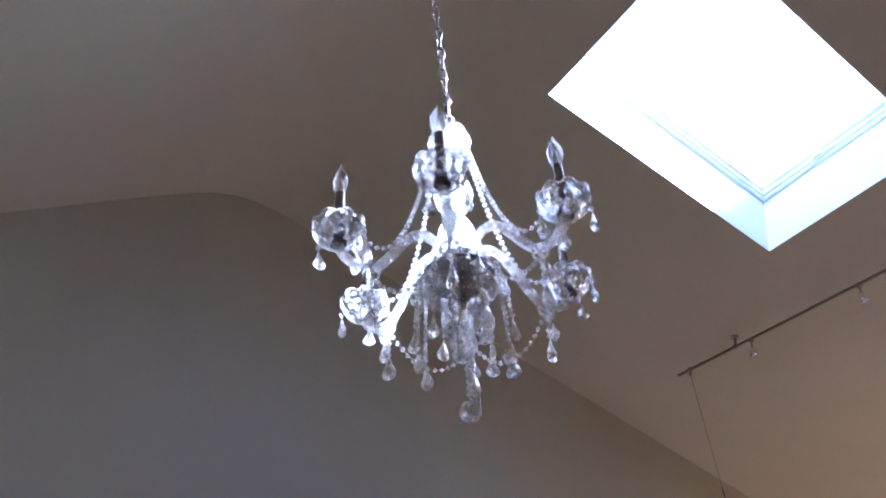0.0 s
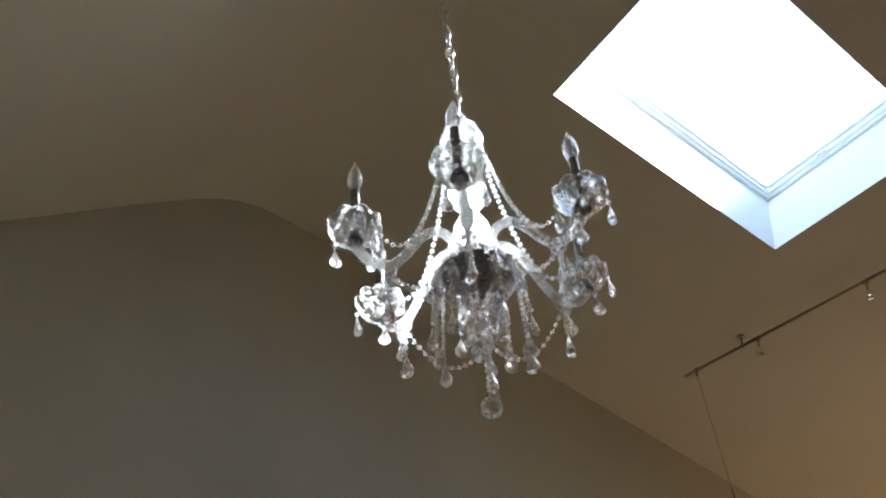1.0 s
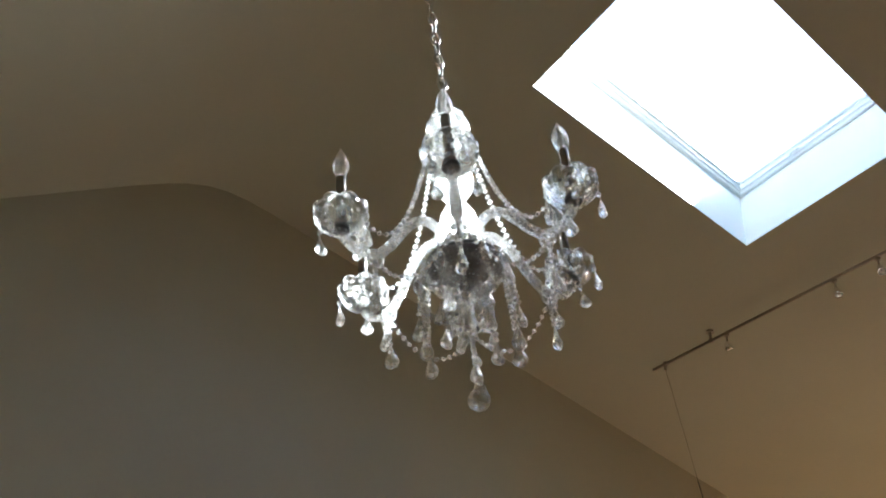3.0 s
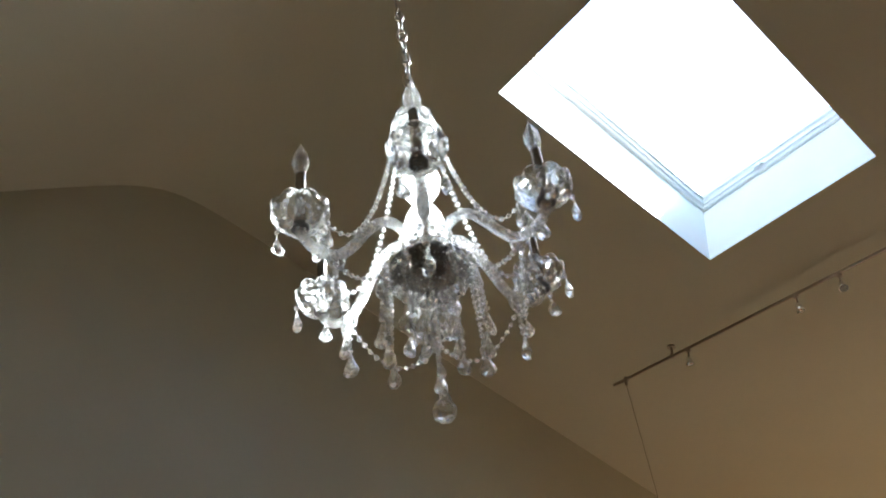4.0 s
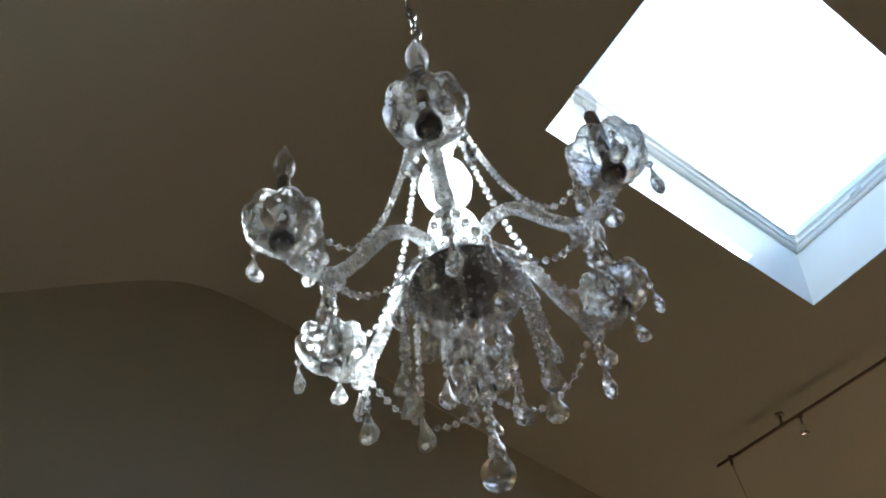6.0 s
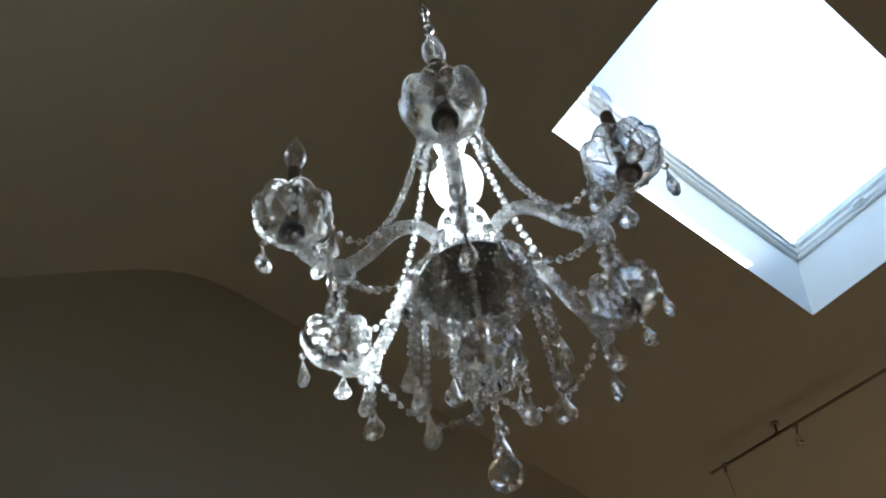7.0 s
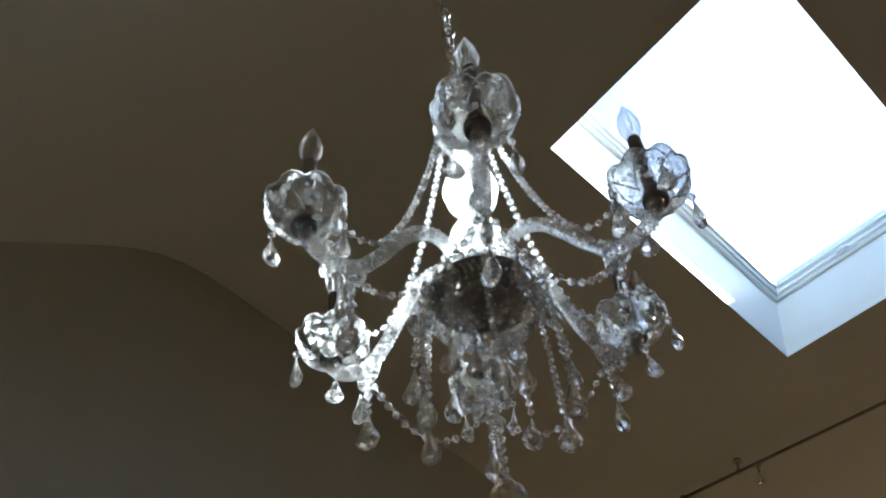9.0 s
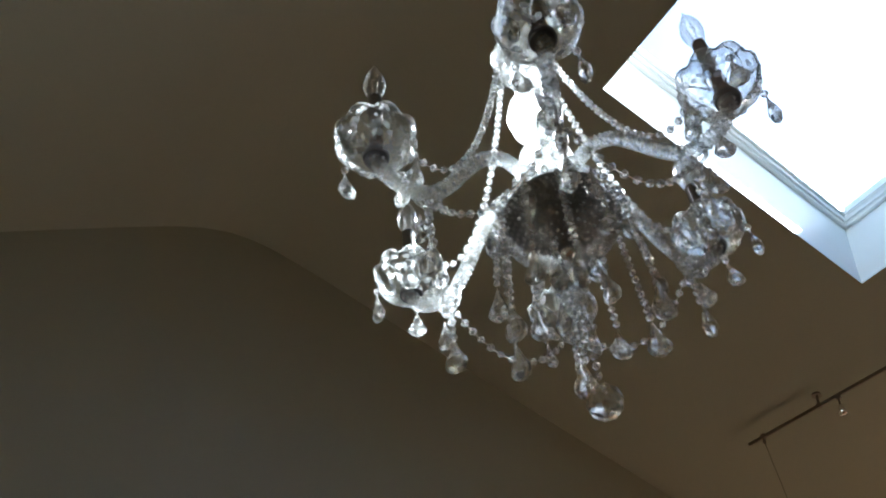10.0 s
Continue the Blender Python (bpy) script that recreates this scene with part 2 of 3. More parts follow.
ga = steps(-4.6, 0, 26) + steps(0, 1, 10) + steps(1, 6.2, 76) + [6.2]
gb = steps(-6.0, 0, 64) + steps(0, 1, 8) + steps(1, 9.0, 80) + [9.0]
OUT = Vector((0.19, 0.0, 0.98)).normalized()
bm = bmesh.new()
low, top = {}, {}
for i, u in enumerate(ga):
    for j, w in enumerate(gb):
        q = P2 + A * u + B * w
        rel = q - RIDGE
        s, d = rel.dot(G), rel.dot(M)
        if S0 - 0.4 < s < S1 + 0.4 and D0 - 0.4 < d < D1 + 0.4:
            q = plan(min(max(s, S0 - 0.16), S1 + 0.16), min(max(d, D0 - 0.16), D1 + 0.16))
            z = ceil(q.x, q.y)
            low[i, j] = bm.verts.new((q.x, q.y, z))
            top[i, j] = bm.verts.new(Vector((q.x, q.y, z)) + OUT * 0.10)
ia, ib = [i for i, u in enumerate(ga) if -1e-6 < u < 1 - 1e-6], [j for j, w in enumerate(gb) if -1e-6 < w < 1 - 1e-6]
for i in range(len(ga) - 1):
    for j in range(len(gb) - 1):
        if i in ia and j in ib:
            continue
        c = ((i, j), (i + 1, j), (i + 1, j + 1), (i, j + 1))
        if all(k in low for k in c):
            bm.faces.new([low[k] for k in c])
            bm.faces.new([top[k] for k in c[::-1]])
bmesh.ops.recalc_face_normals(bm, faces=bm.faces)
bmesh.ops.delete(bm, geom=[f for f in bm.faces if f.calc_area() < 1e-6], context="FACES")
bmesh.ops.delete(bm, geom=[v for v in bm.verts if not v.link_faces], context="VERTS")
structure(part("ceiling", bm, TAN_CEIL, smooth=True), "tan painted vaulted ceiling with a softly rounded ridge", "ceiling")

# ======== the skylight ========
NORMAL = Vector((-SLOPE[0], -SLOPE[1], 1)).normalized()


def lift(v):
    """A plan vector laid into the ceiling's plane."""
    return Vector((v.x, v.y, SLOPE[0] * v.x + SLOPE[1] * v.y))


c2 = Vector((P2.x, P2.y, broad(P2.x, P2.y)))
A3, B3 = lift(A), lift(B)
LA, LB = A3.length, B3.length
ua, ub = A3 / LA, B3 / LB
skylight = tagged(new("skylight"), "white framed fixed roof skylight in a deep white well", "skylight")


WELL = Vector((0.19, 0.0, 0.98)).normalized()       # the well's own way up


def well(u0, u1, w0, w1, h0, h1):
    """A block between lengths along the well's two sides and heights above the ceiling."""
    bm = bmesh.new()
    v = [bm.verts.new(c2 + ua * u + ub * w + WELL * h) for h in (h0, h1) for u, w in ((u0, w0), (u1, w0), (u1, w1), (u0, w1))]
    for f in ((0, 1, 2, 3), (4, 5, 6, 7), (0, 1, 5, 4), (1, 2, 6, 5), (2, 3, 7, 6), (3, 0, 4, 7)):
        bm.faces.new([v[i] for i in f])
    bmesh.ops.recalc_face_normals(bm, faces=bm.faces)
    return bm


def ring(inset, width, h0, h1, name, mat, bevel, label=""):
    for u0, u1, w0, w1 in ((inset, LA - inset, inset, inset + width), (inset, LA - inset, LB - inset - width, LB - inset),
                           (inset, inset + width, inset + width, LB - inset - width), (LA - inset - width, LA - inset, inset + width, LB - inset - width)):
        bm = well(u0, u1, w0, w1, h0, h1)
        if bevel:
            bmesh.ops.bevel(bm, geom=list(bm.edges), offset=bevel, segments=2, affect="EDGES")
        part(name, bm, mat, skylight, label)


DEPTH = 0.290
ring(-0.035, 0.035, 0.0015, DEPTH + 0.082, "well_panel", WHITE, 0.0)
ring(0.0, 0.016, DEPTH, DEPTH + 0.035, "frame_rail", TRIM, 0.004)
ring(0.016, 0.010, DEPTH + 0.016, DEPTH + 0.05, "frame_step", TRIM, 0.004)
ring(0.026, 0.012, DEPTH + 0.040, DEPTH + 0.082, "sash", TRIM, 0.005)
pane = part("pane", well(0.03, LA - 0.03, 0.03, LB - 0.03, DEPTH + 0.064, DEPTH + 0.070), PANE, skylight)
pane.visible_shadow = False
bm = bmesh.new()
hm = Matrix.Translation(c2 + ua * 0.040 + ub * LB * 0.42 + WELL * (DEPTH + 0.014)) @ Matrix((ub, ua, NORMAL)).transposed().to_4x4()
box(bm, hm, (0.055, 0.016, 0.012), 0.004)
box(bm, hm @ pose(0.0, 0.01, -0.006), (0.016, 0.012, 0.016), 0.003)
part("latch", bm, TRIM, skylight, "small white plastic latch")

# ======== the track light ========
track_way = Vector((0.590, -0.807, 0)).normalized()
track_way = lift(track_way).normalized()
T0 = Vector((1.135, 2.83, 0))
T0.z = broad(T0.x, T0.y) - 0.06
track_light = tagged(new("track_light"), "slim bronze rail light with small spot heads under the ceiling", "track light")
side = NORMAL.cross(track_way).normalized()


def on_track(t, drop=0.0, across=0.0):
    return T0 + track_way * t - NORMAL * drop + side * across


TM = Matrix((track_way, side, NORMAL)).transposed().to_4x4()
bm = bmesh.new()
box(bm, Matrix.Translation(on_track(1.55)) @ TM, (3.1, 0.010, 0.016), 0.003)
part("rail", bm, NICKEL, track_light)


def mount(t):
    bm = bmesh.new()
    m = Matrix.Translation(on_track(t)) @ TM
    bmesh.ops.create_cone(bm, cap_ends=True, segments=16, radius1=0.022, radius2=0.018, depth=0.010, matrix=m @ pose(0, 0, 0.055))
    bmesh.ops.create_cone(bm, cap_ends=True, segments=10, radius1=0.006, radius2=0.006, depth=0.05, matrix=m @ pose(0, 0, 0.03))
    box(bm, m, (0.022, 0.016, 0.022), 0.003)
    part("mount", bm, NICKEL, track_light)


def spot(t, turn, tip):
    m = Matrix.Translation(on_track(t)) @ TM @ pose(0, 0, 0, 0, 0, turn)
    bm = bmesh.new()
    box(bm, m @ pose(0, 0, -0.012), (0.024, 0.016, 0.018), 0.003)
    bmesh.ops.create_cone(bm, cap_ends=True, segments=10, radius1=0.0045, radius2=0.0045, depth=0.045, matrix=m @ pose(0, 0, -0.038))
    head = part("spot_head", bm, NICKEL, track_light)
    bm = bmesh.new()
    h = m @ pose(0, 0, -0.062, tip, 0, 0)
    lathe(bm, [(0.008, 0.012, 0), (0.012, 0.004, 0), (0.015, -0.012, 0), (0.021, -0.030, 0), (0.019, -0.030, 0), (0.013, -0.012, 0)], 18)
    bmesh.ops.transform(bm, matrix=h, verts=bm.verts)
    part("spot_shade", bm, CHROME, head, "small chrome reflector", True)
    bm = bmesh.new()
    lathe(bm, [(0.012, -0.015, 0), (0.018, -0.029, 0), (0.017, -0.033, 0)], 16)
    bmesh.ops.transform(bm, matrix=h, verts=bm.verts)
    part("lens", bm, DISH, head, "clear glass lens", True)


for t in (0.41, 1.75):
    mount(t)
for t, turn, tip in ((0.51, 20, 25), (1.14, -15, 20), (1.36, 60, -20), (2.1, 30, 25)):
    spot(t, turn, tip)
bm = bmesh.new()
box(bm, Matrix.Translation(on_track(0.09)) @ TM, (0.02, 0.02, 0.026), 0.003)
box(bm, Matrix.Translation(on_track(0.09, 0.024)) @ TM, (0.012, 0.012, 0.03), 0.003)
part("end_feed", bm, NICKEL, track_light)
cable_top = on_track(0.09, 0.035)
bm = bmesh.new()
tube(bm, [Vector((cable_top.x, cable_top.y, z)) for z in (cable_top.z, 3.2, 2.6, 2.05)], 0.0010, 6, up=(1, 0, 0))
cable = part("hanging_cable", bm, CORD, track_light, "thin dark hanging cable")
bm = bmesh.new()
tube(bm, [Vector((cable_top.x, cable_top.y, z)) for z in (3.30, 3.285, 3.14, 3.125)], 0.0032, 8, up=(1, 0, 0))
part("cable_grip", bm, CORD, cable, "dark cable grip")

# ======== the chandelier ========
chandelier = tagged(new("chandelier"), "six-armed clear crystal chandelier with bead garlands hanging from a chain", "chandelier")
LEAN = Matrix.Translation((0, 0, UP)) @ Matrix.Translation((0, 0, -0.36)) @ pose(0, 0, 0, 0, 0.8, 0) @ Matrix.Translation((0, 0, 0.36))
chandelier.matrix_basis = LEAN                    # it hangs slightly out of plumb
PHASE = -3.5
rnd = random.Random(4)


def ray_at(k):
    a = radians(60 * k + PHASE)
    return Vector((math.sin(a), -math.cos(a), 0))


def turned(name, rings, mat, n=32, label="", parent=chandelier, **kw):
    bm = bmesh.new()
    lathe(bm, rings, n, **kw)
    return part(name, bm, mat, parent, label, True)


# column, from the top bell down
turned("top_bell", [(0.010, 0.214, 0), (0.022, 0.212, .2), (0.036, 0.202, .6), (0.0450, 0.184, 1), (0.0480, 0.162, 1), (0.0450, 0.142, 1), (0.0390, 0.130, 1),
                    (0.0365, 0.131, 1), (0.0420, 0.144, 1), (0.0450, 0.162, 1), (0.0420, 0.181, .8), (0.034, 0.197, .4), (0.020, 0.205, 0), (0.010, 0.206, 0)],
       BELL, 64, "scalloped bright glass bell", lobes=8, wave=0.05, lift=0.003)
turned("vase", [(0.012, 0.208, 0), (0.014, 0.170, 0), (0.022, 0.130, 0), (0.026, 0.100, 0), (0.020, 0.072, 0), (0.017, 0.058, 0), (0.022, 0.046, 0),
                (0.037, 0.026, 0), (0.0430, 0.0, 0), (0.038, -0.026, 0), (0.025, -0.048, 0), (0.018, -0.062, 0), (0.021, -0.072, 0)],
       MILKY, 40, "bright blown glass column")
turned("lower_vase", [(0.020, -0.072, 0), (0.027, -0.080, 0), (0.037, -0.100, 0), (0.041, -0.122, 0), (0.038, -0.146, 0), (0.032, -0.160, 0), (0.030, -0.168, 0)],
       MILKY, 40, "bright blown glass bulge of the column", lobes=12, wave=0.0)
turned("stem_rod", [(0.004, 0.235, 0), (0.004, -0.17, 0)], CHROME, 10)
turned("hub", [(0.028, -0.166, 0), (0.036, -0.172, 0), (0.038, -0.186, 0), (0.032, -0.204, 0), (0.034, -0.218, 0)], CHROME, 32, "polished chrome hub")
turned("hub_plate", [(0.010, -0.217, 0), (0.062, -0.219, 0), (0.074, -0.223, 0), (0.076, -0.227, 0), (0.072, -0.230, 0), (0.030, -0.230, 0)], DARK, 40,
       "dark metal hub plate")
turned("hub_cup", [(0.034, -0.230, 0), (0.034, -0.242, 0), (0.030, -0.256, 0), (0.023, -0.267, 0), (0.014, -0.272, 0), (0.012, -0.281, 0), (0.015, -0.285, 0),
                   (0.011, -0.292, 0), (0.006, -0.294, 0)], DARK, 28, "dark metal hub cup")
bm = bmesh.new()
outer = [(0.0750, -0.231), (0.0790, -0.239), (0.0775, -0.252), (0.069, -0.267), (0.055, -0.280), (0.036, -0.290), (0.018, -0.294)]
inner = [(r - 0.0035, z + 0.002) for r, z in reversed(outer)]
lathe(bm, [(r, z, 0) for r, z in outer + inner], 64, cap=False)
bowl = part("bowl", bm, BOWLGLASS, chandelier, "hobnail-cut clear glass bowl", True)
bm = bmesh.new()
row = 0
for q in spline([(r, 0, z) for r, z in outer[1:]], 2):
    count = max(8, round(2 * math.pi * q.x / 0.0088))
    for i in range(count):
        a = 2 * math.pi * (i + 0.5 * (row % 2)) / count
        bmesh.ops.create_icosphere(bm, subdivisions=1, radius=0.0029, matrix=Matrix.Translation((q.x * math.cos(a), q.x * math.sin(a), q.z)))
    row += 1
tagged(part("hobnail", bm, CRYSTAL, bowl), kind="stuff")
turned("finial", [(0.006, -0.290, 0), (0.012, -0.296, 0), (0.010, -0.304, 0), (0.003, -0.309, 0)], CHROME, 16)

# shapes used many times over
ARM = spline([(0.036, 0, -0.178), (0.046, 0, -0.152), (0.070, 0, -0.136), (0.101, 0, -0.146), (0.130, 0, -0.182), (0.158, 0, -0.224), (0.187, 0, -0.252),
              (0.222, 0, -0.250), (0.247, 0, -0.230), (0.256, 0, -0.206)], 26)


def crystal_drop_mesh(length, width, flat=0.62):
    """A faceted almond pendant, hanging from the origin."""
    bm = bmesh.new()
    lathe(bm, [(width * .10, -0.02 * length, 0), (width * .22, -.16 * length, 0), (width * .52, -.42 * length, 0), (width * .92, -.66 * length, 0),
               (width, -.76 * length, 0), (width * .80, -.90 * length, 0), (width * .30, -.99 * length, 0)], 8)
    bmesh.ops.scale(bm, vec=(1, flat, 1), verts=bm.verts)
    return bm


bead_data = []


def strand(name, pts, r, gap):
    """A thread with cut beads on it."""
    bm = bmesh.new()
    tube(bm, pts, 0.0006, 4, up=(0.3, 0.9, 0.1))
    ob = part(name, bm, CHROME, chandelier)
    run, nxt = 0.0, gap * 0.5
    for a, b in zip(pts, pts[1:]):
        seg = (b - a).length
        while nxt <= run + seg:
            q = a + (b - a) * ((nxt - run) / seg)
            m = Matrix.Translation(q) @ pose(0, 0, 0, rnd.uniform(0, 90), rnd.uniform(0, 90), 0) @ Matrix.Scale(r * rnd.uniform(0.92, 1.1), 4)
            if not bead_data:
                bm = bmesh.new()
                bmesh.ops.create_icosphere(bm, subdivisions=1, radius=1.0)
                bead_data.append(part("bead", bm, BEADS, ob))
                bead_data[0].matrix_basis = m
            else:
                share("bead", bead_data[0], ob, m)
            nxt += gap
        run += seg
    return ob


def bead(bm, q, r):
    bmesh.ops.create_icosphere(bm, subdivisions=1, radius=r, matrix=Matrix.Translation(q) @ pose(0, 0, 0, rnd.uniform(0, 90), rnd.uniform(0, 90), 0))


arm_bm = bmesh.new()
tube(arm_bm, ARM, 0.0096, 15, lobes=3, wave=0.17, twist=46.0 * 3, up=(0, 1, 0))


DISH_SIDE = spline([(0.012, -0.206, 0), (0.027, -0.2045, 0), (0.0405, -0.196, 0), (0.0500, -0.182, 0), (0.0530, -0.169, 0), (0.0520, -0.160, 0)], 4)


def on_dish(a, t, off=0.0):
    """A point of the cup's scalloped side, from foot (0) to rim (1)."""
    x = t * (len(DISH_SIDE) - 1)
    i = min(int(x), len(DISH_SIDE) - 2)
    q = DISH_SIDE[i].lerp(DISH_SIDE[i + 1], x - i)
    c = abs(math.cos(4 * a)) - 0.64
    r = (q.x + off) * (1 + 0.09 * t * t * c)
    return Vector((r * math.cos(a), r * math.sin(a), q.y + 0.008 * t ** 4 * c))


def dish_mesh(n=48, m_=8):
    bm = bmesh.new()
    rows_ = [(i / m_, 0.0) for i in range(m_ + 1)] + [(i / m_, -0.0018) for i in range(m_, -1, -1)]
    loops = [[bm.verts.new(on_dish(2 * math.pi * i / n, t, off + (rnd.uniform(-0.0007, 0.0007) if off == 0.0 else 0.0))) for i in range(n)] for t, off in rows_]
    for l0, l1 in zip(loops, loops[1:] + loops[:1]):
        for i in range(n):
            bm.faces.new((l0[i], l0[(i + 1) % n], l1[(i + 1) % n], l1[i]))
    bmesh.ops.recalc_face_normals(bm, faces=bm.faces)
    return bm


first = {}
for k in range(6):
    m = Matrix.Rotation(radians(60 * k + PHASE - 90), 4, "Z")
    e = ray_at(k)
    tip_m = m @ pose(0.256, 0, 0)
    if k == 0:
        bm = bmesh.new()
        tube(bm, [on_dish(2 * math.pi * i / 128, 1.0) for i in range(128)], 0.0013, 6, closed=True)
        first["rim"] = part("dish_rim", bm, RIB, chandelier, "", True)
        for way in (-1, 1):                       # leaf cuts crossing on every petal
            bm = bmesh.new()
            tube(bm, [on_dish(math.pi * way * 0.34 * (t - 0.6), t, 0.0005) for t in [0.20 + 0.078 * j for j in range(11)]], 0.0013, 6, up=(0.3, 0.2, 0.9))
            first[way] = part("leaf_cut", bm, RIB, chandelier, "", True)
        first["arm"] = part("arm", arm_bm, TWIST, chandelier, "rope-twisted clear glass arm")
        first["arm"].matrix_basis = m
        first["dish"] = part("candle_dish", dish_mesh(), DISH, chandelier, "scalloped cut-glass candle dish")
        first["nut"] = turned("nut", [(0.0135, -0.2085, 0), (0.0140, -0.2105, 0), (0.0165, -0.2105, 0), (0.0172, -0.207, 0), (0.0168, -0.198, 0), (0.013, -0.190, 0), (0.010, -0.184, 0)], DARK, 24, "dark chrome nut")
        first["sleeve"] = turned("candle_sleeve", [(0.0098, -0.186, 0), (0.0098, -0.078, 0), (0.0090, -0.073, 0), (0.0070, -0.072, 0)], SMOKED, 20, "dark chrome candle sleeve")
        bm = bmesh.new()
        lathe(bm, [(0.0088, -0.072, 0), (0.0125, -0.064, 0), (0.0162, -0.050, 0), (0.0168, -0.040, 0), (0.0150, -0.027, 0), (0.0105, -0.013, 0), (0.0055, -0.003, 0),
                   (0.0024, 0.005, 0), (0.0010, 0.010, 0), (0.0007, 0.0095, 0), (0.0045, -0.004, 0), (0.0094, -0.014, 0), (0.0138, -0.028, 0), (0.0156, -0.040, 0), (0.0150, -0.049, 0),
                   (0.0113, -0.063, 0), (0.0076, -0.0715, 0)], 20)
        first["bulb"] = part("bulb", bm, BULB, chandelier, "clear flame-tipped bulb, unlit", True)
        bm = bmesh.new()
        tube(bm, [Vector(q) for q in ((-0.003, 0, -0.071), (-0.003, 0, -0.05), (-0.005, 0, -0.035), (0, 0, -0.028), (0.005, 0, -0.035), (0.003, 0, -0.05), (0.003, 0, -0.071))], 0.0006, 5, up=(0, 1, 0))
        first["filament"] = part("filament", bm, FILAMENT, first["bulb"])
        for n in ("dish", "nut", "sleeve", "bulb"):
            first[n].matrix_basis = tip_m
        first["rim"].parent = first[-1].parent = first[1].parent = first["dish"]
        cups = [first["dish"]]
        first["drop"] = part("crystal_drop", crystal_drop_mesh(0.050, 0.0140), CRYSTAL, chandelier)
        bm = bmesh.new()
        bead(bm, Vector((0, 0, 0)), 0.0058)
        first["bead"] = part("crystal_bead", bm, CRYSTAL, chandelier)
    else:
        share("arm", first["arm"], chandelier, m, "rope-twisted clear glass arm")
        d = share("candle_dish", first["dish"], chandelier, tip_m, "scalloped cut-glass candle dish")
        share("dish_rim", first["rim"], d, Matrix())
        cups.append(d)
        share("nut", first["nut"], chandelier, tip_m, "dark chrome nut")
        share("candle_sleeve", first["sleeve"], chandelier, tip_m, "dark chrome candle sleeve")
        b = share("bulb", first["bulb"], chandelier, tip_m, "clear flame-tipped bulb, unlit")
        share("filament", first["filament"], b, Matrix())
    # pendants round the dish's rim
    for j in range(4):
        a = radians(90 * j + 36 + rnd.uniform(-8, 8))
        q = tip_m @ Vector((0.0515 * math.cos(a), 0.0515 * math.sin(a), -0.186))
        face = pose(0, 0, 0, rnd.uniform(-6, 6), rnd.uniform(-6, 6), math.degrees(a) + 60 * k + rnd.uniform(-40, 40))
        if k == 0 and j == 0:
            first["drop"].matrix_basis = Matrix.Translation(q + Vector((0, 0, -0.012))) @ face
            first["bead"].matrix_basis = Matrix.Translation(q + Vector((0, 0, -0.006)))
        else:
            share("crystal_drop", first["drop"], chandelier, Matrix.Translation(q + Vector((0, 0, -0.012))) @ face)
            share("crystal_bead", first["bead"], chandelier, Matrix.Translation(q + Vector((0, 0, -0.006))))


for k, cup in enumerate(cups):
    for i in range(8):
        for way in (-1, 1):
            if k or i:
                share("leaf_cut", first[way], cup, Matrix.Rotation(math.pi * i / 4, 4, "Z"))


def sagging(a, b, sag, n=22):
    return [a.lerp(b, i / n) - Vector((0, 0, 4 * sag * (i / n) * (1 - i / n))) for i in range(n + 1)]


def drop_at(q, size=1.0):
    share("crystal_drop", first["drop"], chandelier,
          Matrix.Translation(q) @ pose(0, 0, 0, rnd.uniform(-7, 7), rnd.uniform(-7, 7), rnd.uniform(0, 180)) @ Matrix.Scale(size, 4))


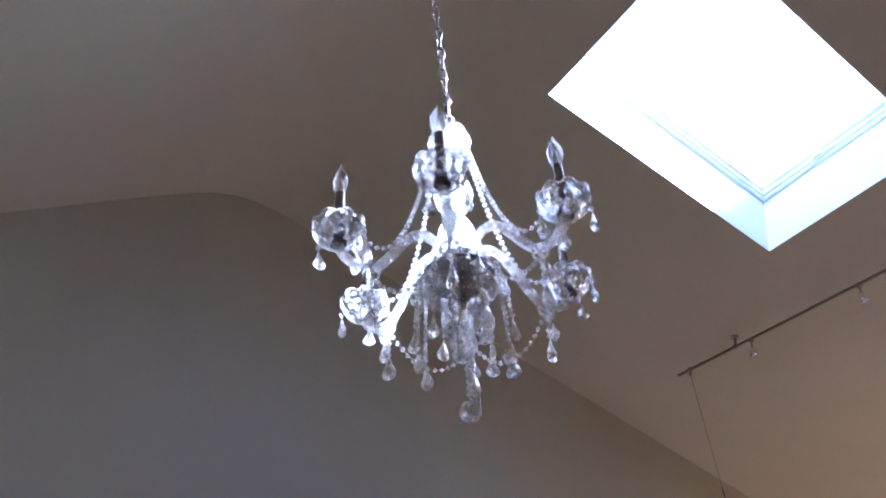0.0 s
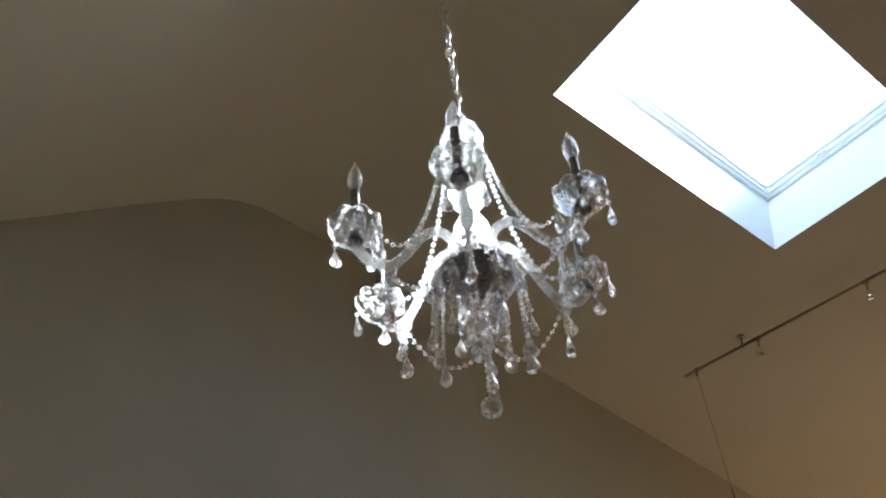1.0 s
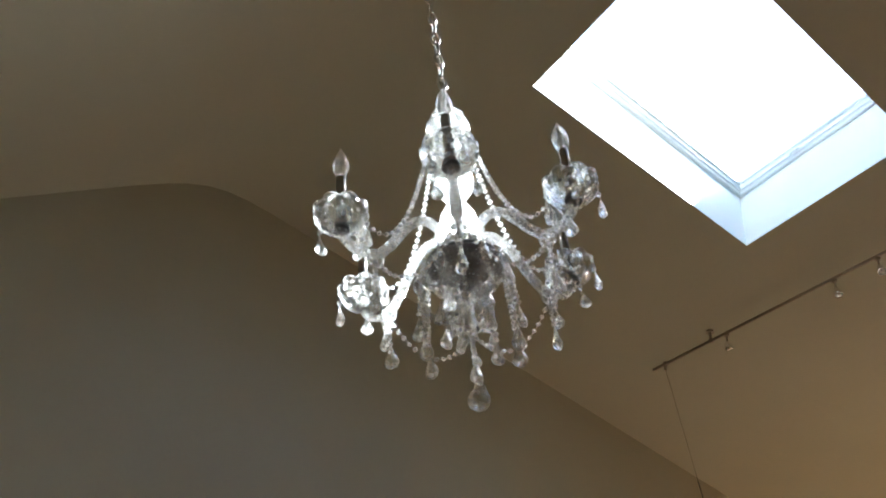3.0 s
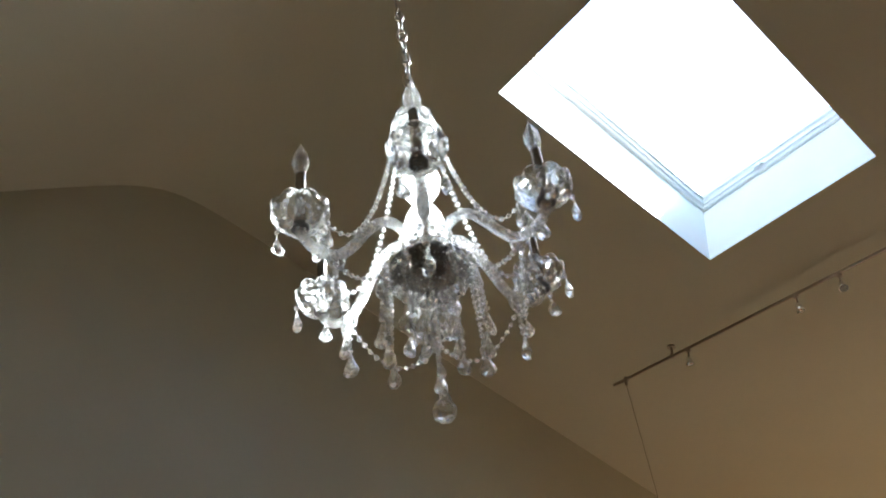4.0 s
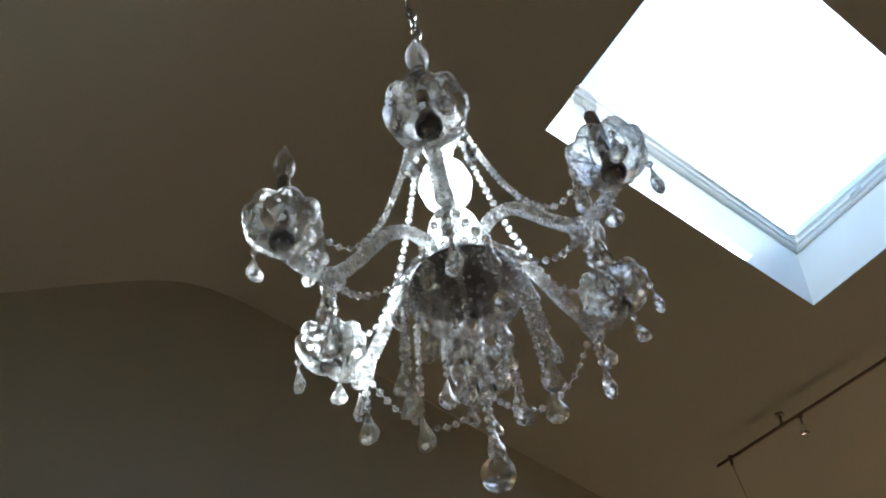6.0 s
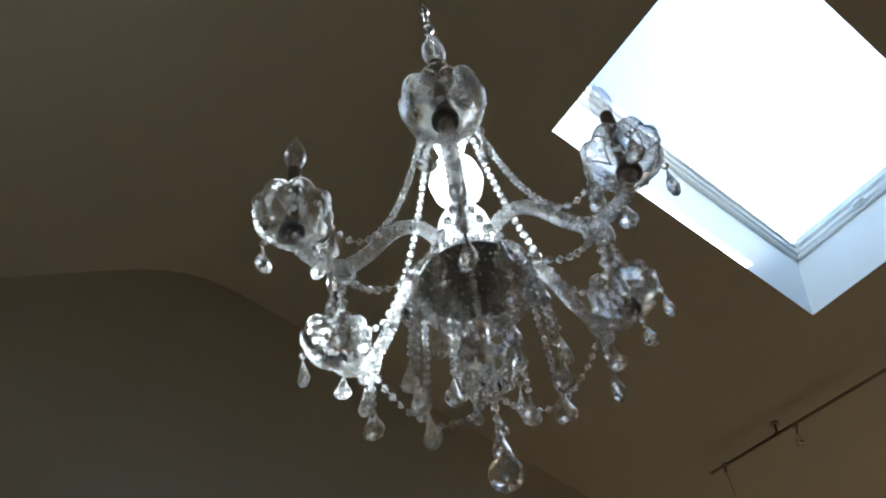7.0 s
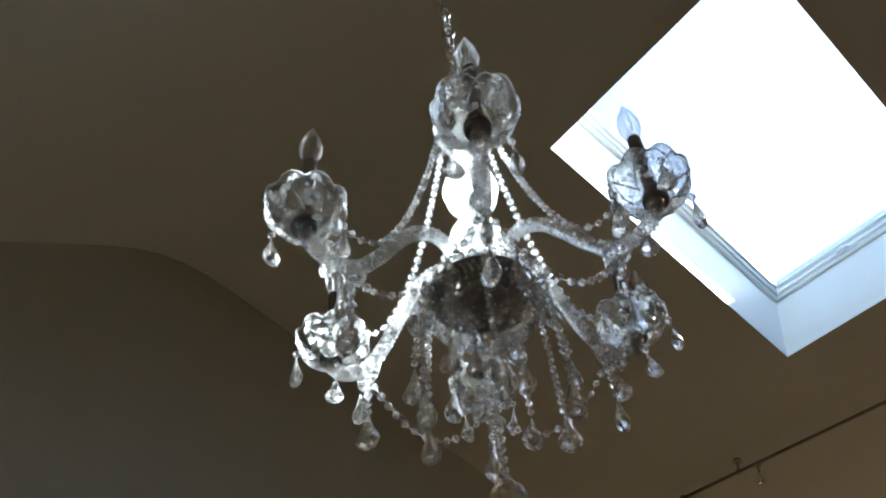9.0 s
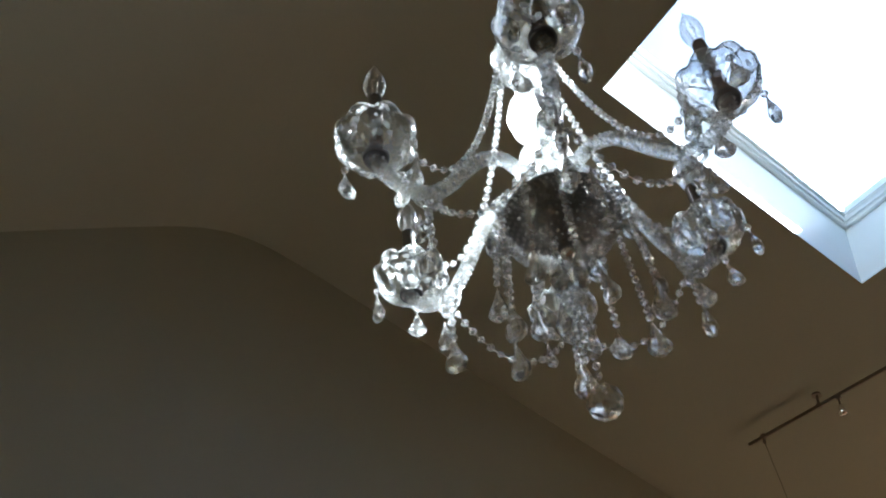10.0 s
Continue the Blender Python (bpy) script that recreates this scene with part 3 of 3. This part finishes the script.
for k in range(6):
    e, e1 = ray_at(k), ray_at(k + 1)
    # garland from the bell to the dish
    strand("bead_garland", sagging(e * 0.044 + Vector((0, 0, 0.136)), e * 0.206 + Vector((0, 0, -0.176)), 0.130), 0.0060, 0.0152)
    # swag from arm to arm
    strand("bead_swag", sagging(e * 0.190 + Vector((0, 0, -0.268)), e1 * 0.190 + Vector((0, 0, -0.268)), 0.080), 0.0058, 0.0165)
    # glass ring round the arm, and the strand under it
    mr = Matrix.Rotation(radians(60 * k + PHASE - 90), 4, "Z") @ pose(0.190, 0, -0.262)
    if k == 0:
        bm = bmesh.new()
        tube(bm, [Vector((0.017 * math.cos(a), 0, 0.020 * math.sin(a))) for a in [2 * math.pi * i / 24 for i in range(24)]], 0.0030, 8, up=(0, 1, 0), closed=True)
        first["ring"] = part("glass_ring", bm, TWIST, chandelier, "", True)
        first["ring"].matrix_basis = mr
    else:
        share("glass_ring", first["ring"], chandelier, mr)
    top = e * 0.190 + Vector((0, 0, -0.282))
    strand("bead_strand", [top, top - Vector((0, 0, 0.048))], 0.0062, 0.0135)
    drop_at(top - Vector((0, 0, 0.050)), 1.2)
    drop_at(top + e * 0.012 - Vector((0, 0, 0.012)), 0.95)
    # long and short strands from the bowl's rim
    em = (e + e1).normalized()
    for way, r, n_, sz in ((e, 0.088, 0.150 + 0.022 * (k % 2), 1.12), (em, 0.086, 0.074 + 0.026 * (k % 3), 1.05)):
        top = way * r + Vector((0, 0, -0.238))
        strand("bead_strand", [top, top + way * 0.010 - Vector((0, 0, n_))], 0.0057, 0.0128)
        drop_at(top + way * 0.010 - Vector((0, 0, n_ + 0.004)), sz)
    # drops hanging round the foot of the bowl
    if k % 2:
        top = em * 0.040 + Vector((0, 0, -0.290))
        strand("bead_strand", [top, top - Vector((0, 0, 0.055))], 0.0055, 0.0125)
        drop_at(top - Vector((0, 0, 0.058)), 1.0)
    # large almond over the bowl and small beads round the plate
    drop_at(em * 0.088 + Vector((0, 0, -0.228)), 1.2)
    for s in (-20, -10, 0, 10, 20):
        q = Matrix.Rotation(radians(s), 3, "Z") @ em * 0.081 + Vector((0, 0, -0.224))
        share("crystal_bead", first["bead"], chandelier, Matrix.Translation(q) @ pose(0, 0, 0, 17 * s, 31 * k, 0))
    # drop where the garland ends
    drop_at(e * 0.200 + Vector((0, 0, -0.186)), 0.95)

# clear balls round the foot of the column
for j in range(12):
    a = radians(30 * j + 9)
    share("crystal_bead", first["bead"], chandelier, Matrix.Translation((0.047 * math.cos(a), 0.047 * math.sin(a), -0.159)) @ Matrix.Scale(1.5, 4))

# centre strand with its ball
strand("bead_strand", [Vector((0, 0, -0.309)), Vector((0, 0, -0.506))], 0.0056, 0.0140)
bm = bmesh.new()
bmesh.ops.create_icosphere(bm, subdivisions=2, radius=0.0215, matrix=Matrix.Translation((0, 0, -0.534)))
part("crystal_ball", bm, CRYSTAL, chandelier, "faceted clear crystal ball")

# chain and hook up to the ceiling
ROSE = LEAN.inverted() @ Vector((0, 0, ceil(0, 0)))
FOOT = Vector((0, 0, 0.262))
CHAIN = ROSE - FOOT
CM = Matrix.Translation(FOOT) @ CHAIN.to_track_quat("Z", "Y").to_matrix().to_4x4()
TOPZ = CHAIN.length
bm = bmesh.new()
tube(bm, [Vector((0.012 * math.cos(a), 0, 0.246 + 0.016 * math.sin(a))) for a in [2 * math.pi * i / 18 for i in range(18)]], 0.0024, 8, up=(0, 1, 0), closed=True)
part("loop", bm, CHROME, chandelier, "", True)


def link_mesh():
    bm = bmesh.new()
    pts = [Vector((0.0100 * math.cos(a), 0, 0.0245 * math.sin(a))) for a in [2 * math.pi * i / 20 for i in range(20)]]
    tube(bm, pts, 0.0036, 8, up=(0, 1, 0), closed=True)
    return bm


z, i, link = 0.019, 0, None
while z < TOPZ - 0.035:
    lm = CM @ pose(0, 0, z, rnd.uniform(-5, 5), rnd.uniform(-5, 5), 90 * (i % 2) + 20 + rnd.uniform(-12, 12))
    if link is None:
        link = part("chain_link", link_mesh(), CHROME, chandelier, "", True)
        link.matrix_basis = lm
    else:
        share("chain_link", link, chandelier, lm)
    z, i = z + 0.0425, i + 1
bm = bmesh.new()
tube(bm, [Vector((0.004 * math.sin(9 * t), 0.004 * math.cos(7 * t), (TOPZ - 0.01) * t)) for t in [j / 40 for j in range(41)]], 0.0020, 8, up=(1, 0, 0))
part("flex", bm, TWIST, chandelier, "clear electric flex through the chain", True).matrix_basis = CM
turned("ceiling_rose", [(0.006, TOPZ - 0.045, 0), (0.020, TOPZ - 0.042, 0), (0.048, TOPZ - 0.020, 0), (0.058, TOPZ - 0.006, 0), (0.058, TOPZ + 0.004, 0)], CHROME, 32).matrix_basis = CM
